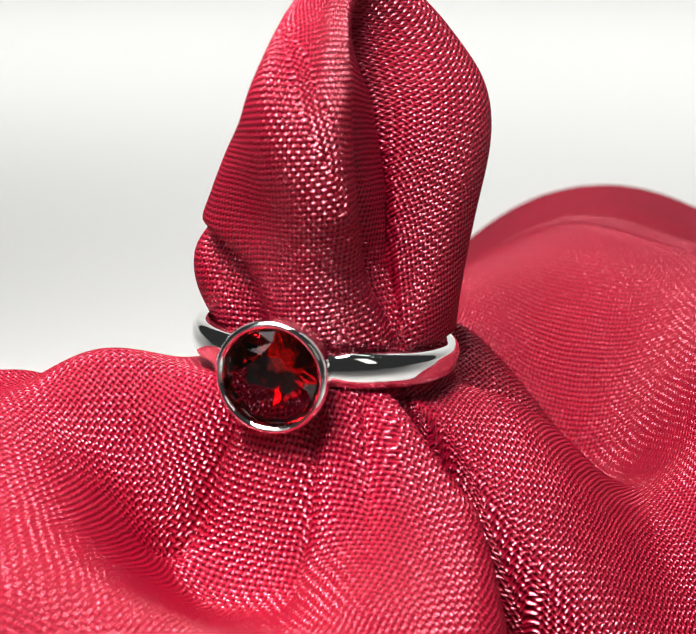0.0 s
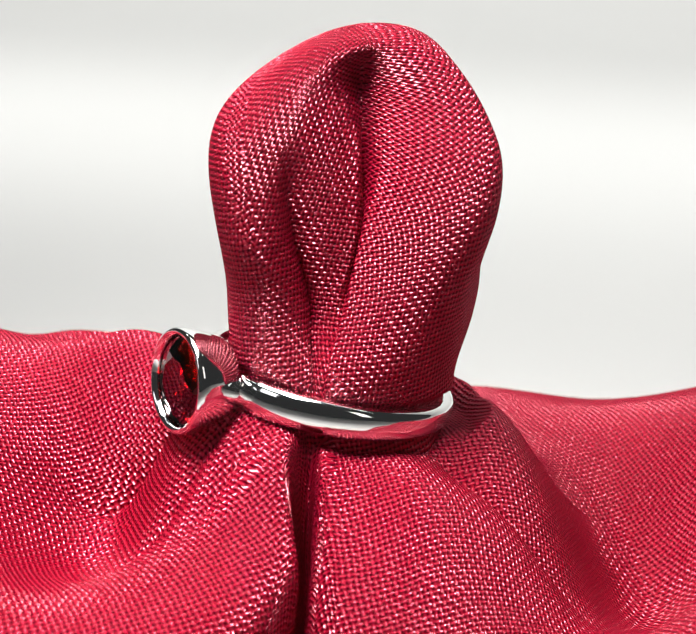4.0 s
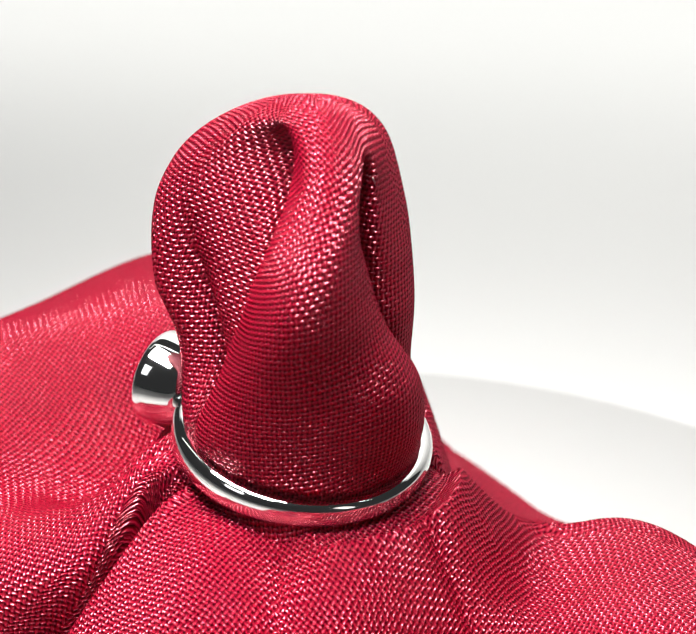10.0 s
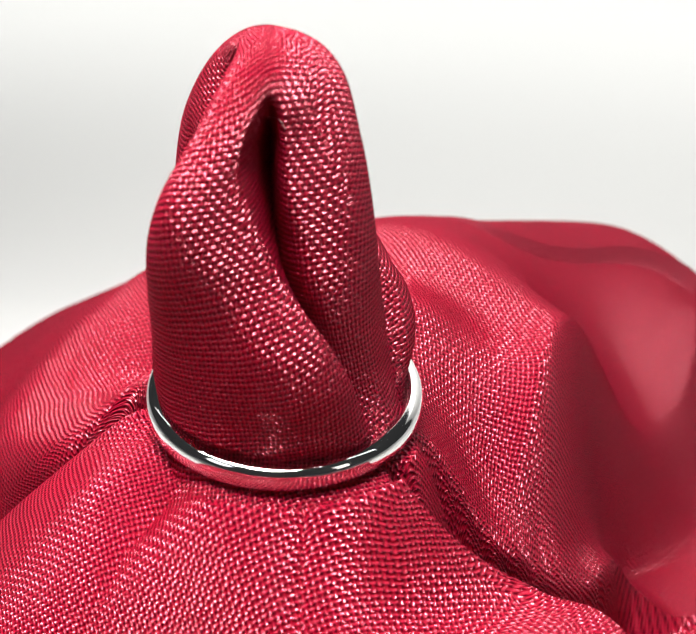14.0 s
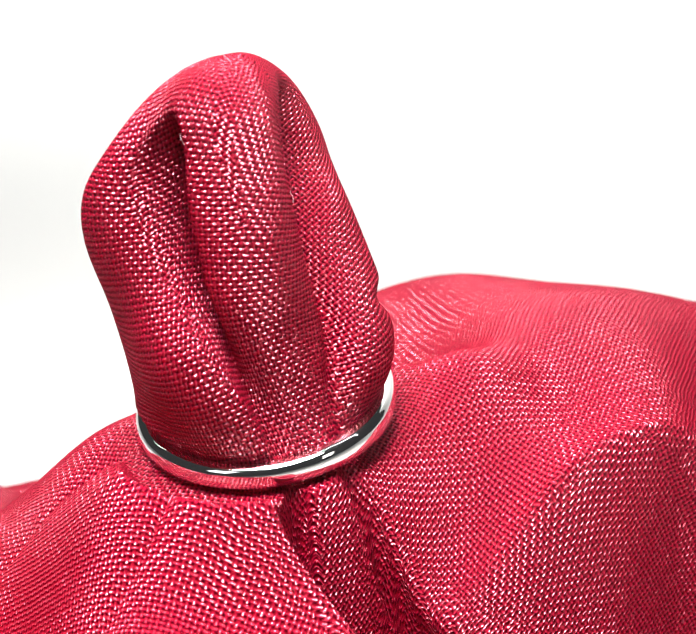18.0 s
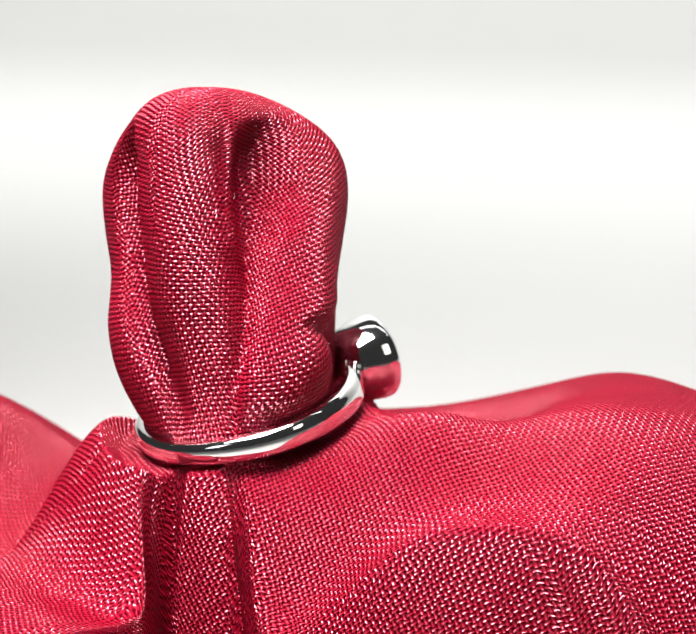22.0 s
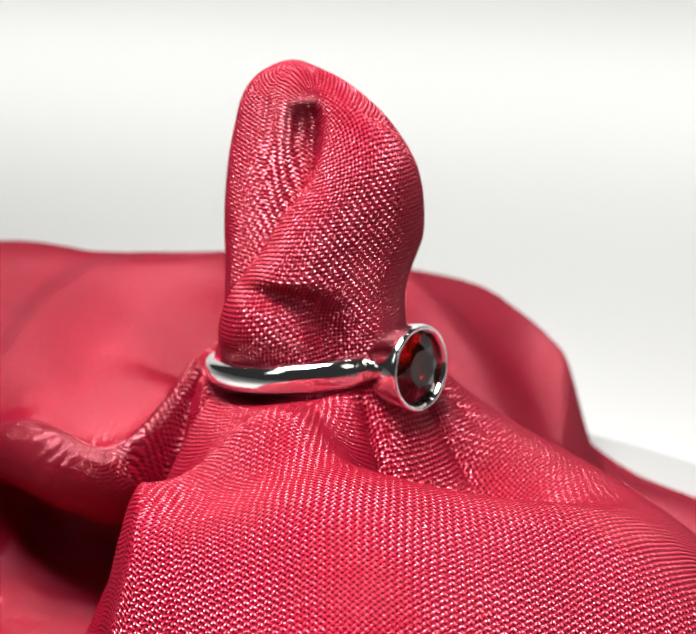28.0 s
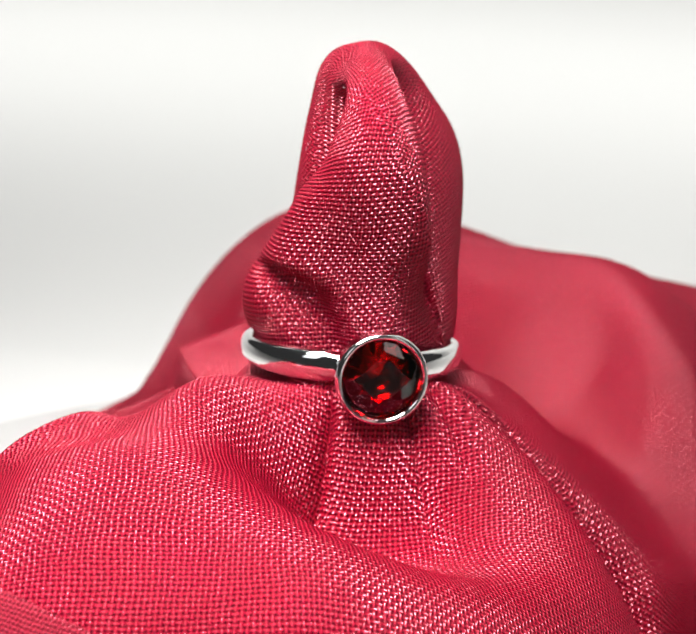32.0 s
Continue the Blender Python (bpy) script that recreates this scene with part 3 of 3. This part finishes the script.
# the lobe rolls over the hollow beside it
deg = np.degrees(ang)[None, :]
roll = 0.62 * np.exp(-(((deg - 107) / 5.5) ** 2)) * smooth_step((gr - 1.05) / 0.7) * (1 - smooth_step((gr - 2.0) / 1.9)) * smooth_step(gz / 1.0)
pts[..., 0] -= roll * np.sin(ang)
pts[..., 1] += roll * np.cos(ang)
back = 1.5 * np.exp(-(((deg - 112.5) / 4.2) ** 2)) * smooth_step((gr - 1.15) / 0.6) * (1 - smooth_step((gr - 3.6) / 0.9)) * (1 - smooth_step(gz / 1.8))
pts[..., 0] += back * np.sin(ang)
pts[..., 1] -= back * np.cos(ang)
run = arc(pts, 0)
ker = np.exp(-(np.arange(-40, 41) / 18.0) ** 2)
run = sum(k * np.roll(run, n - 40, 1) for n, k in enumerate(ker)) / ker.sum() + 0.75
round_pts = np.concatenate([pts, pts[:, :1]], 1)
run = np.concatenate([run, run[:, :1]], 1)
round_ang = np.append(ang, ang[0] + 2 * math.pi)


def weld_round(flat, rows):
    flat[0][:, 0] = flat[0][:, -1] = 0.5 * (flat[0][:, 0] + flat[0][:, -1])


(uv,) = relaxed([round_pts], [np.stack([run * np.cos(round_ang), run * np.sin(round_ang)], -1)], weld_round, (12, 6), 120, True)
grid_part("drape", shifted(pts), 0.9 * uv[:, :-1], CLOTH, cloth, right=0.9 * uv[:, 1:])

# single-layer hem along the far edges
HEM = satin("crimson_hem", (0.20, 0.01, 0.022), (0.08, 0.004, 0.010), 0.028, 0.7)
for a0, a1, wide in ((206, 250, 0.36), (40, 96, 0.34)):
    a = np.radians(np.linspace(a0, a1, 120))
    try_r = np.linspace(4.4, 6.8, 97)
    hz = drape_height(NECK[0] + try_r[:, None] * np.cos(a), NECK[1] + try_r[:, None] * np.sin(a))
    top = try_r[hz.argmax(0)]
    ker = np.exp(-(np.arange(-30, 31) / 14.0) ** 2)
    top = np.convolve(np.pad(top, 30, mode="edge"), ker / ker.sum(), "valid") + 0.15
    across = np.array((-1.0, -0.985, -0.8, -0.6, -0.4, -0.2, -0.1, 0.0, 0.015))
    r = top + wide * across[:, None]
    hx, hy = NECK[0] + r * np.cos(a), NECK[1] + r * np.sin(a)
    hz = drape_height(hx, hy) + np.array((-0.01, 0.004, 0.006, 0.008, 0.01, 0.014, 0.018, 0.018, 0.0))[:, None]
    strip = np.stack([hx, hy, hz], -1)
    grid_part("hem", shifted(strip), np.stack([arc(strip, 1), arc(strip, 0)], -1), HEM, cloth, "paler single-layer hem along the cloth's edge", wrap=False)


def on_loop(deg, s, lift=0.012):
    """The loop's outermost place that way round and at that height share."""
    row = LOOP_PTS[np.abs(share - s).argmin()]
    mid = np.array((0.05 + 0.047 * s, 0.331 + 0.119 * s))
    way = np.array((math.cos(radians(deg)), math.sin(radians(deg))))
    flat = row[:, :2] - mid
    along, aside = flat @ way, np.abs(flat @ np.array((-way[1], way[0])))
    best = row[np.where(aside < 0.03, along, -9).argmax()]
    return Vector((best[0] + lift * way[0], best[1] + lift * way[1], best[2])) - PIVOT


def fibre(start, steps, thick=0.0015):
    """A stray thread of lint that lies on the loop: start (degrees, height share) and steps."""
    bm = bmesh.new()
    prev, (d, s) = None, start
    for i, (dd, ds) in enumerate(((0, 0),) + steps):
        d, s = d + dd, s + ds
        c = on_loop(d, s, 0.010 + 0.012 * math.sin(i * 1.3))
        row = [bm.verts.new((c + Vector((math.cos(q), math.sin(q), 0.4 * math.sin(q + 1))) * thick) * CM) for q in (0, 1.57, 3.14, 4.71)]
        if prev:
            for k in range(4):
                bm.faces.new((prev[k], prev[(k + 1) % 4], row[(k + 1) % 4], row[k]))
        prev = row
    part("lint_fibre", bm, FIBRE, cloth, "pale stray lint fibre")


fibre((64, 0.835), ((2, 0.004), (2, -0.003), (2, -0.008), (1, -0.010)))
fibre((178, 0.70), ((2, 0.004), (3, 0.003), (2, 0.008)))
fibre((150, 0.66), ((1, 0.010), (-1, 0.010), (2, 0.008)))
fibre((222, 0.90), ((2, 0.003), (2, -0.004)))

# ---- the ring ----
ring = thing("gemstone_ring", "polished silver ring with a round bezel-set red garnet", "ring")
RN = RING_N
RF = (Vector((0, -1, 0)) - RN * RN.dot(Vector((0, -1, 0)))).normalized()   # towards the stone
RS = RN.cross(RF)
RO = RING_C - PIVOT


def ring_point(alpha, rad, up):
    return (RO + (RF * math.cos(alpha) + RS * math.sin(alpha)) * rad + RN * up) * CM


def band(a0, a1, n, wide, thick, name, label=""):
    """A bar along the finger hole, domed outside and flat inside; its ends meet their neighbours."""
    bm = bmesh.new()
    prev = None
    m = 20
    for i in range(n + 1):
        al = a0 + (a1 - a0) * i / n
        w, t = wide(al), thick(al)
        row = []
        for k in range(m):
            q = 2 * math.pi * k / m
            cu, su = math.cos(q), math.sin(q)
            out = (abs(cu) ** 0.8) * (t if cu > 0 else 0.0) if cu > 0 else -(abs(cu) ** 0.35) * t * 0.35
            up = math.copysign(abs(su) ** 0.75, su) * w / 2
            row.append(bm.verts.new(ring_point(al, RING_R - t + out, up - 0.02)))
        if prev:
            for k in range(m):
                bm.faces.new((prev[k], prev[(k + 1) % m], row[(k + 1) % m], row[k]))
        prev = row
    bmesh.ops.recalc_face_normals(bm, faces=bm.faces)
    return part(name, bm, SILVER, ring, label)


JOIN = radians(25)
band(JOIN, 2 * math.pi - JOIN, 200, lambda a: 0.180 + 0.085 * (0.5 + 0.5 * math.cos(a)), lambda a: 0.088, "band")
for sgn in (1, -1):
    band(sgn * radians(15), sgn * JOIN, 10, lambda a: 0.261 - 0.03 * math.sin((JOIN - abs(a)) / radians(10) * 2.6), lambda a: 0.088, "shoulder")

BEZ_O = Vector((0.0, -0.88, 3.18)) - PIVOT       # centre of the stone's rim
BEZ_N = (RF * 0.75 + Vector((0, -1, 0)) * 0.25).normalized()
BEZ_S = RS
BEZ_U = BEZ_N.cross(BEZ_S) * -1


def bezel_lathe(bm, prof, n=72):
    rings = []
    for r, d in prof:
        rings.append([bm.verts.new((BEZ_O + BEZ_N * d + (BEZ_S * math.cos(2 * math.pi * k / n) + BEZ_U * math.sin(2 * math.pi * k / n)) * r * 0.95) * CM) for k in range(n)] if r > 1e-6 else [bm.verts.new((BEZ_O + BEZ_N * d) * CM)])
    for a, b in zip(rings, rings[1:]):
        for k in range(n):
            k2 = (k + 1) % n
            if len(b) == 1:
                bm.faces.new((a[k], a[k2], b[0]))
            elif len(a) == 1:
                bm.faces.new((a[0], b[k2], b[k]))
            else:
                bm.faces.new((a[k], a[k2], b[k2], b[k]))
    bmesh.ops.recalc_face_normals(bm, faces=bm.faces)


bm = bmesh.new()
bezel_lathe(bm, [(0.0, -0.345), (0.23, -0.345), (0.27, -0.335), (0.30, -0.31), (0.325, -0.265), (0.35, -0.19), (0.366, -0.12), (0.375, -0.06), (0.378, -0.025), (0.374, 0.0), (0.365, 0.016), (0.35, 0.024), (0.334, 0.018), (0.322, 0.002), (0.312, -0.025), (0.306, -0.08), (0.27, -0.16), (0.0, -0.30)])
part("bezel", bm, SILVER, ring, "smooth tapered silver bezel cup")

# round brilliant: table, crown facets, girdle, pavilion
bm = bmesh.new()
rows = []
for r, d, n, turn in ((0.165, 0.026, 8, 0.5), (0.235, 0.004, 8, 0.0), (0.304, -0.024, 16, 0.0), (0.304, -0.038, 16, 0.0), (0.15, -0.15, 8, 0.5)):
    rows.append([bm.verts.new((BEZ_O + BEZ_N * d + (BEZ_S * math.cos(2 * math.pi * (k + turn) / n) + BEZ_U * math.sin(2 * math.pi * (k + turn) / n)) * r * 0.95) * CM) for k in range(n)])
tip = bm.verts.new((BEZ_O + BEZ_N * -0.24) * CM)
t0, t1, g0, g1, p0 = rows
bm.faces.new(t0)
for k in range(8):
    bm.faces.new((t0[k - 1], t0[k], t1[k]))
    bm.faces.new((t1[k], t0[k], t1[(k + 1) % 8]))
    bm.faces.new((t1[k], g0[2 * k], g0[(2 * k + 1) % 16]))
    bm.faces.new((t1[k], g0[(2 * k + 1) % 16], t1[(k + 1) % 8]))
    bm.faces.new((t1[(k + 1) % 8], g0[(2 * k + 1) % 16], g0[(2 * k + 2) % 16]))
    bm.faces.new((g1[2 * k], g1[(2 * k + 1) % 16], p0[k]))
    bm.faces.new((g1[(2 * k + 1) % 16], g1[(2 * k + 2) % 16], p0[k]))
    bm.faces.new((p0[k - 1], g1[2 * k], p0[k]))
    bm.faces.new((p0[k - 1], p0[k], tip))
for k in range(16):
    bm.faces.new((g0[k], g1[k], g1[(k + 1) % 16], g0[(k + 1) % 16]))
bmesh.ops.recalc_face_normals(bm, faces=bm.faces)
part("gemstone", bm, GEM, ring, "faceted deep red round garnet", smooth=False)

# ---- what turns ----
TURNS = (
    (0, -0.000),
    (1, -9.874),
    (2, -19.841),
    (3, -29.817),
    (4, -39.825),
    (5, -50.155),
    (6, -60.566),
    (7, -70.978),
    (8, -81.466),
    (9, -91.758),
    (10, -101.411),
    (11, -110.597),
    (12, -119.562),
    (13, -128.579),
    (14, -137.824),
    (15, -146.639),
    (16, -155.620),
    (17, -165.252),
    (18, -176.653),
    (19, -188.097),
    (20, -199.858),
    (21, -211.460),
    (22, -222.304),
    (23, -232.706),
    (24, -243.065),
    (25, -253.769),
    (26, -266.939),
    (27, -280.539),
    (28, -293.544),
    (29, -303.491),
    (30, -313.025),
    (31, -322.759),
    (32, -332.673),
)


def motions():
    for ob in (turntable, cloth, ring):
        walk(ob, [(t, pose(0, 0, 0, 0, 0, a)) for t, a in TURNS])


motions()
